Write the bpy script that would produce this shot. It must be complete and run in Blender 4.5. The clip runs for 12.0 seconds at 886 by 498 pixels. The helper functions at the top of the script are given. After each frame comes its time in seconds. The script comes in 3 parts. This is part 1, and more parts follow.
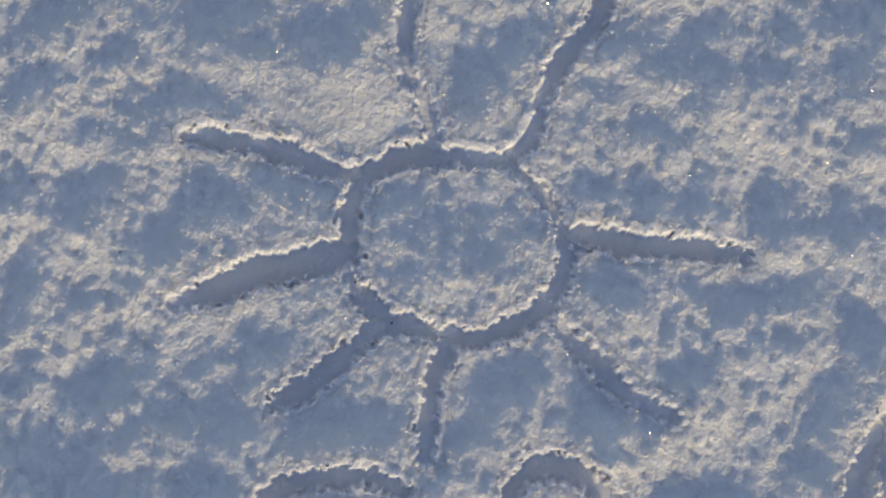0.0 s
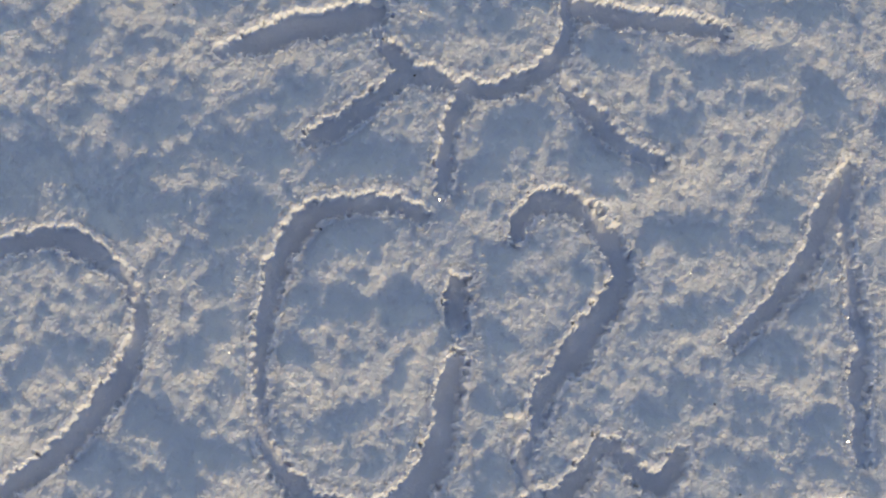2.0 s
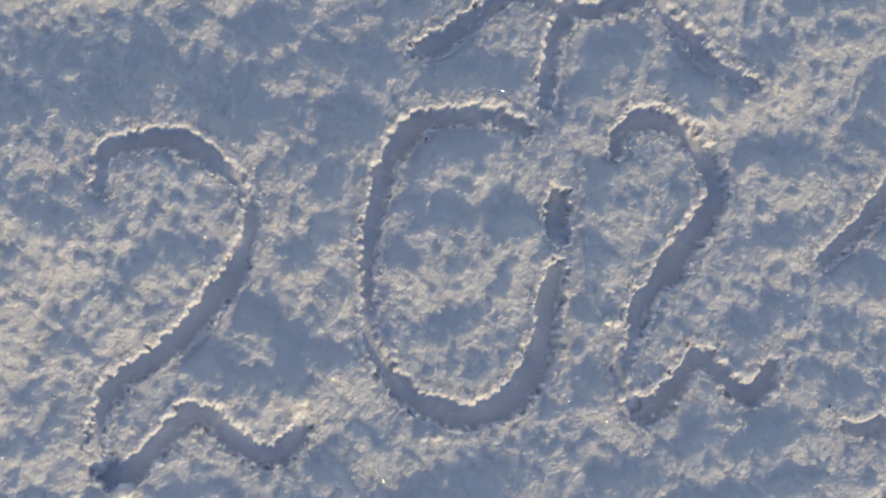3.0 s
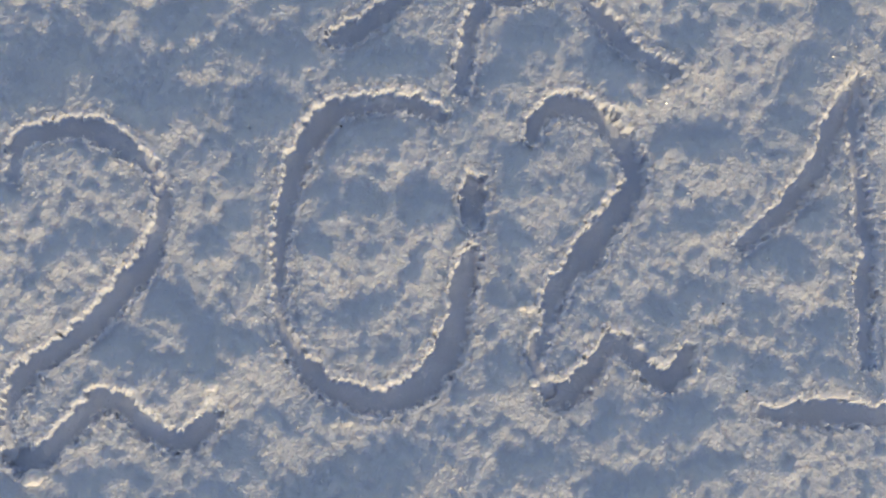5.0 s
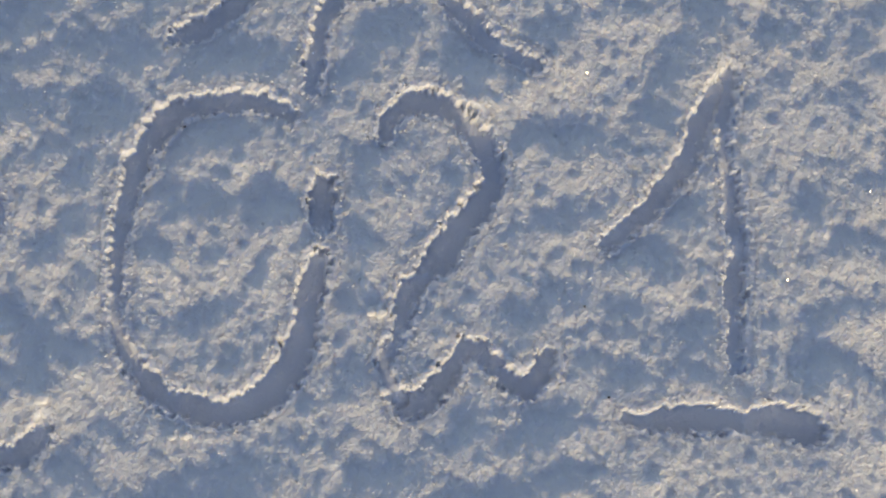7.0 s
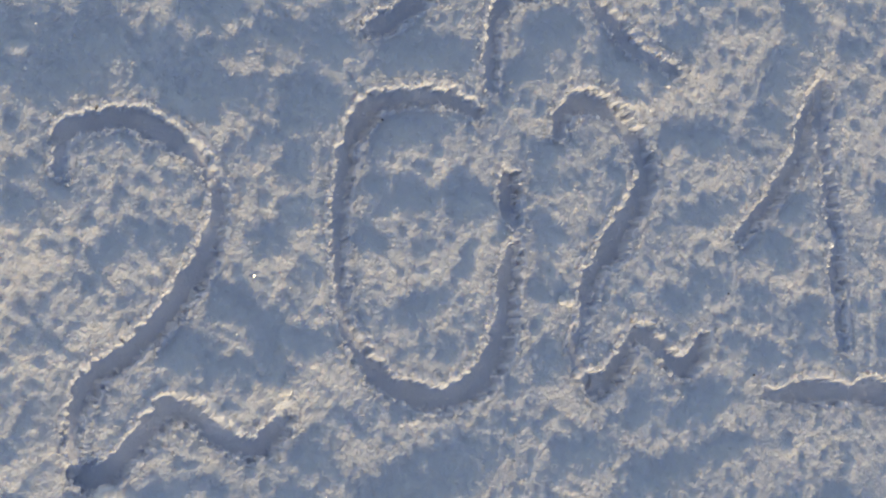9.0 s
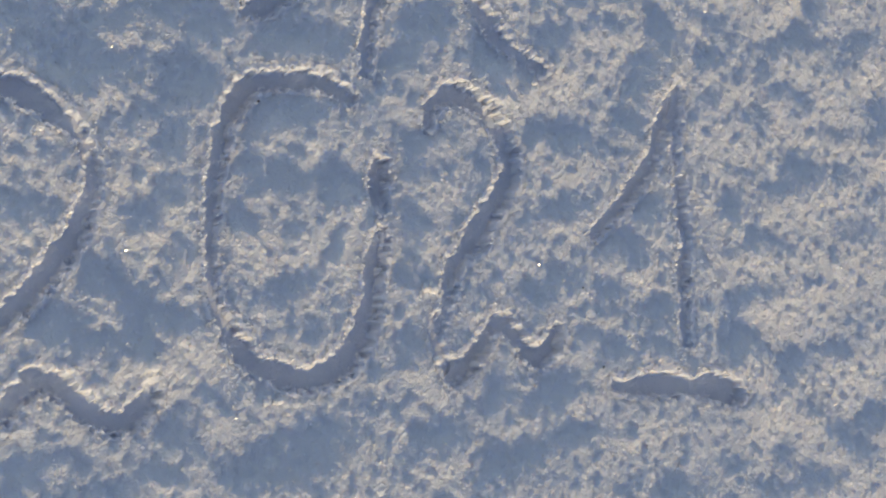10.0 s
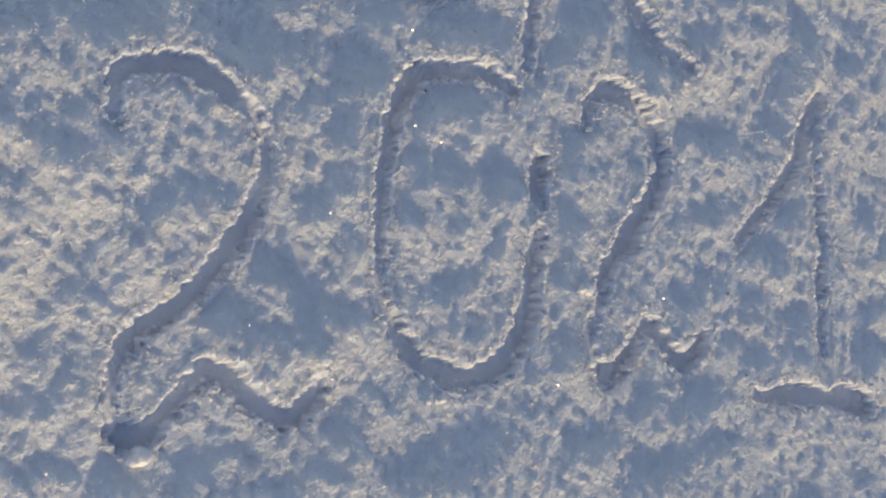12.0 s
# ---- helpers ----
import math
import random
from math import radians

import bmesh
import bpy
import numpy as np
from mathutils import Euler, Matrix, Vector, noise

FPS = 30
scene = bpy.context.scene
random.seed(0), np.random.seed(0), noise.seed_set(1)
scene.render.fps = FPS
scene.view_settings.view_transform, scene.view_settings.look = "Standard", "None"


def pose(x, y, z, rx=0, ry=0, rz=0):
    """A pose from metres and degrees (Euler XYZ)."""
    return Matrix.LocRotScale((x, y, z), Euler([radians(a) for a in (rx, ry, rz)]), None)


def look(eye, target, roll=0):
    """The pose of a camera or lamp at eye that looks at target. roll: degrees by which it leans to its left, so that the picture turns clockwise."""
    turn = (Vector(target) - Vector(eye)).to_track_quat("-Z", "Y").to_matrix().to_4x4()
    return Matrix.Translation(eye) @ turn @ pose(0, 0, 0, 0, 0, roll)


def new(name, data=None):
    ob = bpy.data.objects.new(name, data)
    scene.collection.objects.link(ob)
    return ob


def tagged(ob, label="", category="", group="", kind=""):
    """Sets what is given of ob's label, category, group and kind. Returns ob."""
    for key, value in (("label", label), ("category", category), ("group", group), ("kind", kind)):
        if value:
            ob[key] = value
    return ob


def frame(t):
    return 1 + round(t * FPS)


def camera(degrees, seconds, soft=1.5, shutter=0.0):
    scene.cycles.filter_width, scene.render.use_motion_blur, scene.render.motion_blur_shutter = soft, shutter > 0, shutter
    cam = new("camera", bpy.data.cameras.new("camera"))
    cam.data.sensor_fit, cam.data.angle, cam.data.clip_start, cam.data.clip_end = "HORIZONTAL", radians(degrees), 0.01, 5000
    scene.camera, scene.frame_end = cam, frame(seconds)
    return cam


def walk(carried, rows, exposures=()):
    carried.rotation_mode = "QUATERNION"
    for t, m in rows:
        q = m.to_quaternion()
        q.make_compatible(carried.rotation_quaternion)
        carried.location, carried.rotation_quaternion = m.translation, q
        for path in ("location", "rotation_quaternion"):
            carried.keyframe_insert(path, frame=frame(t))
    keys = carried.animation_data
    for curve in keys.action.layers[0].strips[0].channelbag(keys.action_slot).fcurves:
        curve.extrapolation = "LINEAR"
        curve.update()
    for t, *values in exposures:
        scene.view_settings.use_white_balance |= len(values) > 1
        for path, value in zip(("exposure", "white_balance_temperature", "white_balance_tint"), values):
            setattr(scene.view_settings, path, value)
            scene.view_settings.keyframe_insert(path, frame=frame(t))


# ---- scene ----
PATH = [
    (0, (-0.118, 0.212, 1.645), (-0.061, 0.479, -0.336), 10.0),
    (0.5, (-0.112, 0.224, 1.592), (-0.055, 0.514, -0.386), 8.9),
    (1, (-0.123, 0.109, 1.632), (-0.064, 0.515, -0.325), 7.2),
    (1.5, (-0.19, -0.121, 1.663), (-0.07, 0.347, -0.278), 14.6),
    (2, (-0.281, -0.262, 1.763), (-0.081, 0.185, -0.176), 23.5),
    (2.5, (-0.348, -0.332, 1.791), (-0.104, 0.129, -0.14), 27.2),
    (3, (-0.459, -0.368, 1.76), (-0.197, 0.075, -0.173), 31.3),
    (3.2, (-0.492, -0.369, 1.754), (-0.235, 0.064, -0.181), 31.4),
    (4.8, (-0.356, -0.419, 1.776), (-0.172, 0.056, -0.158), 22.6),
    (5, (-0.298, -0.413, 1.768), (-0.103, 0.062, -0.165), 22.9),
    (5.5, (-0.172, -0.432, 1.741), (0.01, 0.073, -0.185), 19.7),
    (6, (-0.054, -0.45, 1.709), (0.074, 0.083, -0.214), 14.1),
    (6.5, (-0.02, -0.432, 1.695), (0.082, 0.089, -0.233), 11.7),
    (7, (-0.116, -0.428, 1.698), (0.073, 0.088, -0.225), 20.0),
    (7.5, (-0.359, -0.353, 1.719), (-0.117, 0.074, -0.22), 29.9),
    (7.7, (-0.461, -0.355, 1.704), (-0.159, 0.075, -0.226), 36.0),
    (9.3, (-0.98, -0.295, 1.624), (-0.037, 0.028, -0.11), 69.0),
    (9.5, (-0.995, -0.298, 1.619), (0.01, 0.021, -0.08), 71.2),
    (10, (-1.015, -0.295, 1.628), (0.031, 0.013, -0.049), 73.6),
    (10.5, (-1.057, -0.301, 1.609), (0.024, 0.009, -0.044), 74.6),
    (11, (-1.131, -0.291, 1.564), (-0.014, 0.009, -0.068), 77.1),
    (11.5, (-1.178, -0.275, 1.514), (-0.065, 0.012, -0.123), 78.6),
    (12, (-1.2, -0.268, 1.457), (-0.098, 0.021, -0.187), 77.3),
]
cam = camera(31.3, 12.0, soft=2.2)
walk(cam, [(t, look(eye, target, roll)) for t, eye, target, roll in PATH], [(0, 0.08, 10000, 30), (12, 0.08, 10000, 30)])

# ---- light: a low winter sun under a clear blue sky ----
SUN_UP, SUN_BEARING = 9.5, 163.0
world = bpy.data.worlds.new("clear_winter_sky")
world.use_nodes = True
scene.world = world
wn = world.node_tree.nodes
sky = wn.new("ShaderNodeTexSky")
sky.sky_type, sky.sun_disc = "NISHITA", False
sky.ozone_density, sky.dust_density = 3.5, 0.3
sky.sun_elevation, sky.sun_rotation = radians(SUN_UP), radians(SUN_BEARING)
world.node_tree.links.new(sky.outputs[0], wn["Background"].inputs[0])
wn["Background"].inputs[1].default_value = 0.215

sun_data = bpy.data.lights.new("sun", "SUN")
sun_data.energy, sun_data.angle, sun_data.color = 2.2, radians(0.6), (0.94, 0.98, 0.67)
sun = new("sun", sun_data)
b, e = radians(SUN_BEARING), radians(SUN_UP)
SUN_WAY = Vector((math.sin(b) * math.cos(e), math.cos(b) * math.cos(e), math.sin(e)))
sun.matrix_world = look(SUN_WAY * 20, (0, 0, 0))


# ---- materials ----
def snow_material(name, tone, grain):
    """Granular snow: near-white, with fine grain relief and slight colour drift."""
    m = bpy.data.materials.new(name)
    m.use_nodes = True
    nodes, links = m.node_tree.nodes, m.node_tree.links
    bsdf = nodes["Principled BSDF"]
    where = nodes.new("ShaderNodeTexCoord")
    fine, broad = nodes.new("ShaderNodeTexNoise"), nodes.new("ShaderNodeTexNoise")
    fine.inputs["Scale"].default_value, fine.inputs["Detail"].default_value = 520.0, 2.0
    broad.inputs["Scale"].default_value, broad.inputs["Detail"].default_value = 14.0, 3.0
    for n in (fine, broad):
        links.new(where.outputs["Object"], n.inputs["Vector"])
    ramp = nodes.new("ShaderNodeValToRGB")
    ramp.color_ramp.elements[0].position, ramp.color_ramp.elements[1].position = 0.3, 0.7
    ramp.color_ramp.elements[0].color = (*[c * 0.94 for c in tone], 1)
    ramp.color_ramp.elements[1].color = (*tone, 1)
    links.new(broad.outputs["Fac"], ramp.inputs["Fac"])
    links.new(ramp.outputs["Color"], bsdf.inputs["Base Color"])
    bump = nodes.new("ShaderNodeBump")
    bump.inputs["Strength"].default_value, bump.inputs["Distance"].default_value = grain, 0.0016
    links.new(fine.outputs["Fac"], bump.inputs["Height"])
    links.new(bump.outputs["Normal"], bsdf.inputs["Normal"])
    bsdf.inputs["Subsurface Weight"].default_value = 0.85
    bsdf.inputs["Subsurface Radius"].default_value = (1.0, 0.9, 0.8)
    bsdf.inputs["Subsurface Scale"].default_value = 0.010
    bsdf.inputs["Roughness"].default_value = 0.55
    bsdf.inputs["Specular IOR Level"].default_value = 0.5
    return m


SNOW = snow_material("granular_snow", (0.87, 0.88, 0.89), 0.85)
# pressed snow of the strokes; the grooves' blue shade is partly in this darker tone
PACKED_SHADED = snow_material("packed_snow_shade_tinted", (0.79, 0.82, 0.87), 0.5)

# ---- the strokes drawn in the snow: places and half widths along each line in metres, and its depth ----
STROKES = {
    "first_two_hook": ([(-0.613, 0.101, 0.0059), (-0.612, 0.122, 0.0071), (-0.608, 0.138, 0.0089), (-0.593, 0.150, 0.0078), (-0.573, 0.156, 0.0097), (-0.551, 0.161, 0.0098), (-0.526, 0.158, 0.0111), (-0.503, 0.146, 0.0112), (-0.483, 0.133, 0.0094), (-0.467, 0.122, 0.0057), (-0.457, 0.111, 0.0051), (-0.447, 0.092, 0.0064), (-0.440, 0.075, 0.0096), (-0.443, 0.056, 0.0095), (-0.448, 0.038, 0.0101), (-0.452, 0.019, 0.0107), (-0.461, 0.001, 0.0119), (-0.477, -0.021, 0.0130), (-0.489, -0.039, 0.0129), (-0.502, -0.055, 0.0121), (-0.518, -0.073, 0.0120), (-0.534, -0.085, 0.0107), (-0.557, -0.103, 0.0105), (-0.579, -0.118, 0.0104), (-0.592, -0.135, 0.0114), (-0.601, -0.155, 0.0091), (-0.605, -0.177, 0.0062), (-0.602, -0.200, 0.0056), (-0.596, -0.218, 0.0090)], 0.013),
    "first_two_foot": ([(-0.587, -0.223, 0.0119), (-0.564, -0.218, 0.0114), (-0.547, -0.201, 0.0110), (-0.533, -0.184, 0.0105), (-0.516, -0.167, 0.0107), (-0.503, -0.155, 0.0113), (-0.481, -0.160, 0.0109), (-0.462, -0.174, 0.0097), (-0.442, -0.191, 0.0117), (-0.417, -0.202, 0.0106), (-0.395, -0.193, 0.0113), (-0.382, -0.178, 0.0095), (-0.377, -0.165, 0.0057)], 0.013),
    "zero_loop": ([(-0.120, 0.182, 0.0053), (-0.134, 0.192, 0.0066), (-0.154, 0.200, 0.0086), (-0.180, 0.200, 0.0092), (-0.206, 0.199, 0.0086), (-0.231, 0.196, 0.0098), (-0.254, 0.184, 0.0118), (-0.269, 0.165, 0.0117), (-0.281, 0.144, 0.0097), (-0.291, 0.121, 0.0103), (-0.298, 0.093, 0.0090), (-0.304, 0.066, 0.0089), (-0.306, 0.047, 0.0095), (-0.307, 0.014, 0.0069), (-0.308, -0.018, 0.0069), (-0.306, -0.037, 0.0050), (-0.306, -0.057, 0.0062), (-0.299, -0.083, 0.0081), (-0.285, -0.105, 0.0093), (-0.269, -0.123, 0.0112), (-0.251, -0.139, 0.0124), (-0.225, -0.147, 0.0124), (-0.194, -0.156, 0.0125), (-0.164, -0.148, 0.0150), (-0.139, -0.133, 0.0151), (-0.118, -0.106, 0.0146), (-0.109, -0.080, 0.0147), (-0.101, -0.055, 0.0122), (-0.098, -0.028, 0.0129), (-0.092, -0.002, 0.0117), (-0.084, 0.021, 0.0072)], 0.014),
    "zero_end": ([(-0.082, 0.103, 0.0112), (-0.084, 0.084, 0.0118), (-0.085, 0.061, 0.0098), (-0.082, 0.049, 0.0059)], 0.013),
    "second_two_hook": ([(-0.015, 0.160, 0.0067), (-0.009, 0.177, 0.0081), (0.003, 0.194, 0.0101), (0.020, 0.203, 0.0129), (0.044, 0.202, 0.0122), (0.066, 0.192, 0.0102), (0.086, 0.173, 0.0122), (0.099, 0.153, 0.0136), (0.108, 0.129, 0.0122), (0.109, 0.109, 0.0115), (0.098, 0.088, 0.0134), (0.077, 0.060, 0.0133), (0.061, 0.040, 0.0153), (0.047, 0.017, 0.0145), (0.033, 0.003, 0.0105), (0.014, -0.017, 0.0118), (0.008, -0.040, 0.0104), (0.003, -0.057, 0.0084), (-0.002, -0.073, 0.0045), (-0.016, -0.105, 0.0071), (-0.004, -0.131, 0.0064), (0.009, -0.147, 0.0115)], 0.014),
    "second_two_foot": ([(0.009, -0.150, 0.0128), (0.032, -0.137, 0.0116), (0.051, -0.117, 0.0104), (0.064, -0.098, 0.0091), (0.074, -0.082, 0.0104), (0.090, -0.085, 0.0092), (0.106, -0.101, 0.0085), (0.119, -0.115, 0.0098), (0.137, -0.126, 0.0118), (0.157, -0.113, 0.0118), (0.167, -0.092, 0.0086)], 0.014),
    "one_slash": ([(0.238, 0.038, 0.0081), (0.260, 0.056, 0.0082), (0.282, 0.075, 0.0096), (0.306, 0.100, 0.0111), (0.328, 0.127, 0.0118), (0.344, 0.155, 0.0112), (0.359, 0.192, 0.0113), (0.379, 0.227, 0.0099)], 0.013),
    "one_stem": ([(0.391, 0.244, 0.0093), (0.389, 0.224, 0.0099), (0.382, 0.195, 0.0092), (0.380, 0.167, 0.0070), (0.379, 0.139, 0.0070), (0.385, 0.111, 0.0098), (0.385, 0.083, 0.0090), (0.387, 0.056, 0.0104), (0.392, 0.032, 0.0055), (0.384, 0.005, 0.0110), (0.380, -0.019, 0.0116), (0.379, -0.036, 0.0082), (0.380, -0.059, 0.0088), (0.377, -0.086, 0.0088), (0.378, -0.105, 0.0047)], 0.012),
    "one_foot": ([(0.251, -0.164, 0.0053), (0.276, -0.166, 0.0086), (0.302, -0.163, 0.0119), (0.335, -0.162, 0.0147), (0.361, -0.165, 0.0120), (0.387, -0.166, 0.0094), (0.413, -0.162, 0.0148), (0.440, -0.167, 0.0162), (0.459, -0.173, 0.0149), (0.468, -0.176, 0.0088)], 0.013),
    "ring": ([(-0.057, 0.534, 0.0078), (-0.027, 0.529, 0.0066), (-0.004, 0.527, 0.0072), (0.011, 0.515, 0.0066), (0.028, 0.500, 0.0054), (0.042, 0.482, 0.0072), (0.053, 0.463, 0.0078), (0.058, 0.444, 0.0096), (0.059, 0.426, 0.0078), (0.056, 0.411, 0.0078), (0.046, 0.388, 0.0101), (0.028, 0.366, 0.0101), (0.009, 0.355, 0.0100), (-0.017, 0.344, 0.0088), (-0.041, 0.340, 0.0087), (-0.071, 0.344, 0.0081), (-0.094, 0.349, 0.0093), (-0.111, 0.355, 0.0110), (-0.129, 0.361, 0.0104), (-0.145, 0.374, 0.0092), (-0.159, 0.390, 0.0087), (-0.168, 0.411, 0.0058), (-0.172, 0.432, 0.0081), (-0.167, 0.462, 0.0105), (-0.169, 0.477, 0.0093), (-0.161, 0.495, 0.0082), (-0.152, 0.515, 0.0082), (-0.135, 0.526, 0.0100), (-0.116, 0.534, 0.0107), (-0.095, 0.538, 0.0107), (-0.078, 0.537, 0.0119), (-0.057, 0.534, 0.0078)], 0.013),
    "ray_up": ([(-0.077, 0.543, 0.0102), (-0.079, 0.568, 0.0078), (-0.081, 0.586, 0.0072), (-0.089, 0.605, 0.0054), (-0.098, 0.618, 0.0084), (-0.103, 0.636, 0.0048), (-0.103, 0.661, 0.0109), (-0.102, 0.679, 0.0091), (-0.097, 0.698, 0.0085), (-0.093, 0.723, 0.0074)], 0.011),
    "ray_up_right": ([(0.006, 0.529, 0.0085), (0.021, 0.545, 0.0091), (0.035, 0.570, 0.0073), (0.041, 0.593, 0.0074), (0.053, 0.613, 0.0086), (0.061, 0.629, 0.0111), (0.074, 0.646, 0.0099), (0.095, 0.667, 0.0100), (0.107, 0.685, 0.0101), (0.121, 0.710, 0.0089)], 0.012),
    "ray_right": ([(0.058, 0.444, 0.0090), (0.088, 0.442, 0.0097), (0.117, 0.435, 0.0109), (0.148, 0.431, 0.0104), (0.177, 0.428, 0.0092), (0.206, 0.424, 0.0086), (0.236, 0.419, 0.0068), (0.251, 0.416, 0.0049)], 0.012),
    "ray_down_right": ([(0.045, 0.354, 0.0059), (0.053, 0.344, 0.0071), (0.070, 0.325, 0.0089), (0.087, 0.307, 0.0101), (0.103, 0.288, 0.0107), (0.117, 0.273, 0.0083), (0.138, 0.265, 0.0059), (0.163, 0.251, 0.0083)], 0.011),
    "ray_down": ([(-0.074, 0.339, 0.0087), (-0.073, 0.325, 0.0093), (-0.085, 0.304, 0.0086), (-0.089, 0.279, 0.0086), (-0.094, 0.255, 0.0091), (-0.097, 0.230, 0.0080), (-0.096, 0.217, 0.0062)], 0.011),
    "ray_down_left": ([(-0.135, 0.360, 0.0092), (-0.144, 0.356, 0.0092), (-0.167, 0.334, 0.0091), (-0.188, 0.318, 0.0102), (-0.212, 0.300, 0.0113), (-0.234, 0.287, 0.0112), (-0.254, 0.278, 0.0067)], 0.012),
    "ray_left": ([(-0.170, 0.437, 0.0128), (-0.179, 0.434, 0.0139), (-0.209, 0.427, 0.0138), (-0.239, 0.420, 0.0126), (-0.265, 0.420, 0.0143), (-0.289, 0.408, 0.0136), (-0.316, 0.399, 0.0124), (-0.339, 0.392, 0.0079), (-0.357, 0.386, 0.0050)], 0.013),
    "ray_up_left": ([(-0.153, 0.516, 0.0082), (-0.176, 0.521, 0.0088), (-0.200, 0.529, 0.0105), (-0.221, 0.541, 0.0117), (-0.241, 0.548, 0.0117), (-0.262, 0.553, 0.0070), (-0.286, 0.558, 0.0087), (-0.306, 0.563, 0.0104), (-0.324, 0.567, 0.0081), (-0.339, 0.567, 0.0052)], 0.012),
}
ORDER = list(STROKES)

# ---- shaded hollows of the surface: place, half length, half width, turn ----
HOLLOWS_UNDER_FIRST_TWO = [
    (-0.481, -0.100, 0.031, 0.024, -5), (-0.383, -0.102, 0.036, 0.025, -70), (-0.341, -0.093, 0.019, 0.013, -6), (-0.437, -0.124, 0.031, 0.010, 0), (-0.646, -0.082, 0.020, 0.011, 4),
    (-0.682, -0.141, 0.028, 0.013, 3), (-0.636, -0.162, 0.015, 0.011, -82), (-0.679, -0.193, 0.045, 0.009, 1), (-0.627, -0.215, 0.020, 0.010, 2), (-0.674, -0.256, 0.045, 0.013, 0),
    (-0.607, -0.267, 0.046, 0.015, 5), (-0.514, -0.262, 0.030, 0.014, 9), (-0.434, -0.274, 0.039, 0.011, 8), (-0.479, -0.245, 0.026, 0.009, 0), (-0.365, -0.257, 0.018, 0.011, 0),
    (-0.352, -0.221, 0.021, 0.015, 10),
]
HOLLOWS_BY_FIRST_TWO = [
    (-0.381, 0.137, 0.016, 0.010, 0), (-0.355, 0.103, 0.023, 0.017, 76), (-0.521, 0.028, 0.044, 0.020, 0), (-0.565, 0.006, 0.026, 0.013, 20), (-0.611, 0.071, 0.025, 0.013, -2),
    (-0.361, 0.050, 0.022, 0.015, 22), (-0.387, 0.024, 0.020, 0.020, 30), (-0.345, -0.015, 0.025, 0.013, 82), (-0.418, -0.060, 0.036, 0.022, -23), (-0.697, 0.071, 0.024, 0.018, -22),
    (-0.650, 0.054, 0.035, 0.015, -1), (-0.673, 0.055, 0.023, 0.014, 8), (-0.665, 0.100, 0.018, 0.008, 8), (-0.716, 0.099, 0.022, 0.008, 9), (-0.716, 0.022, 0.016, 0.011, 13),
    (-0.703, -0.006, 0.022, 0.008, 6),
]
HOLLOWS_OVER_FIRST_TWO = [
    (-0.424, 0.307, 0.041, 0.015, 17), (-0.422, 0.299, 0.045, 0.021, 37), (-0.551, 0.242, 0.048, 0.015, 6), (-0.408, 0.247, 0.033, 0.012, 16), (-0.355, 0.265, 0.023, 0.013, 10),
    (-0.295, 0.251, 0.040, 0.012, 6), (-0.589, 0.201, 0.045, 0.014, 10), (-0.607, 0.182, 0.038, 0.013, 6), (-0.472, 0.177, 0.035, 0.021, -25), (-0.420, 0.185, 0.032, 0.014, 0),
    (-0.388, 0.198, 0.059, 0.010, 1), (-0.309, 0.175, 0.031, 0.027, 73), (-0.355, 0.161, 0.023, 0.017, 0), (-0.210, 0.155, 0.054, 0.021, 0), (-0.243, 0.134, 0.020, 0.014, 23),
    (-0.217, 0.076, 0.049, 0.017, 6), (-0.250, 0.083, 0.021, 0.017, 0), (-0.205, 0.009, 0.013, 0.012, 0), (-0.270, 0.026, 0.026, 0.008, 0),
]
HOLLOWS_OVER_FIRST_TWO_MORE = [
    (-0.213, -0.053, 0.033, 0.013, 23), (-0.697, 0.189, 0.036, 0.014, 19), (-0.265, -0.263, 0.021, 0.013, 21),
]
HOLLOWS_ROUND_ZERO = [
    (-0.181, 0.245, 0.061, 0.019, 1), (-0.138, 0.071, 0.040, 0.021, 5), (-0.188, -0.103, 0.015, 0.012, 0), (-0.183, -0.226, 0.039, 0.016, 15), (-0.191, -0.257, 0.044, 0.013, 25),
]
HOLLOWS_BY_SECOND_TWO = [
    (-0.044, 0.096, 0.021, 0.010, 0), (0.166, 0.058, 0.042, 0.012, 12), (0.188, -0.027, 0.034, 0.014, 16), (0.139, -0.053, 0.019, 0.014, -17), (0.171, -0.179, 0.035, 0.016, 18),
    (0.078, -0.177, 0.017, 0.014, 18), (-0.043, 0.015, 0.030, 0.009, 88), (-0.031, -0.117, 0.031, 0.019, -1), (-0.058, -0.038, 0.017, 0.012, 83), (-0.022, -0.231, 0.043, 0.017, 17),
    (0.091, -0.258, 0.049, 0.017, 18), (0.067, -0.183, 0.022, 0.013, 12), (0.149, -0.189, 0.033, 0.012, 8), (0.166, -0.230, 0.028, 0.013, 1),
]
HOLLOWS_OVER_SECOND_TWO = [
    (-0.386, 0.335, 0.018, 0.013, -7), (-0.265, 0.329, 0.027, 0.017, 10), (-0.330, 0.327, 0.020, 0.010, 18), (0.184, 0.292, 0.032, 0.018, 3), (-0.002, 0.283, 0.038, 0.016, 16),
    (0.093, 0.248, 0.033, 0.018, 13), (0.149, 0.245, 0.028, 0.018, 2), (-0.052, 0.232, 0.031, 0.017, 13), (0.200, 0.156, 0.045, 0.018, 1), (0.151, 0.159, 0.021, 0.012, 11),
    (-0.036, 0.124, 0.017, 0.014, 0), (0.194, 0.072, 0.028, 0.012, 10), (0.210, -0.101, 0.021, 0.013, 3),
]
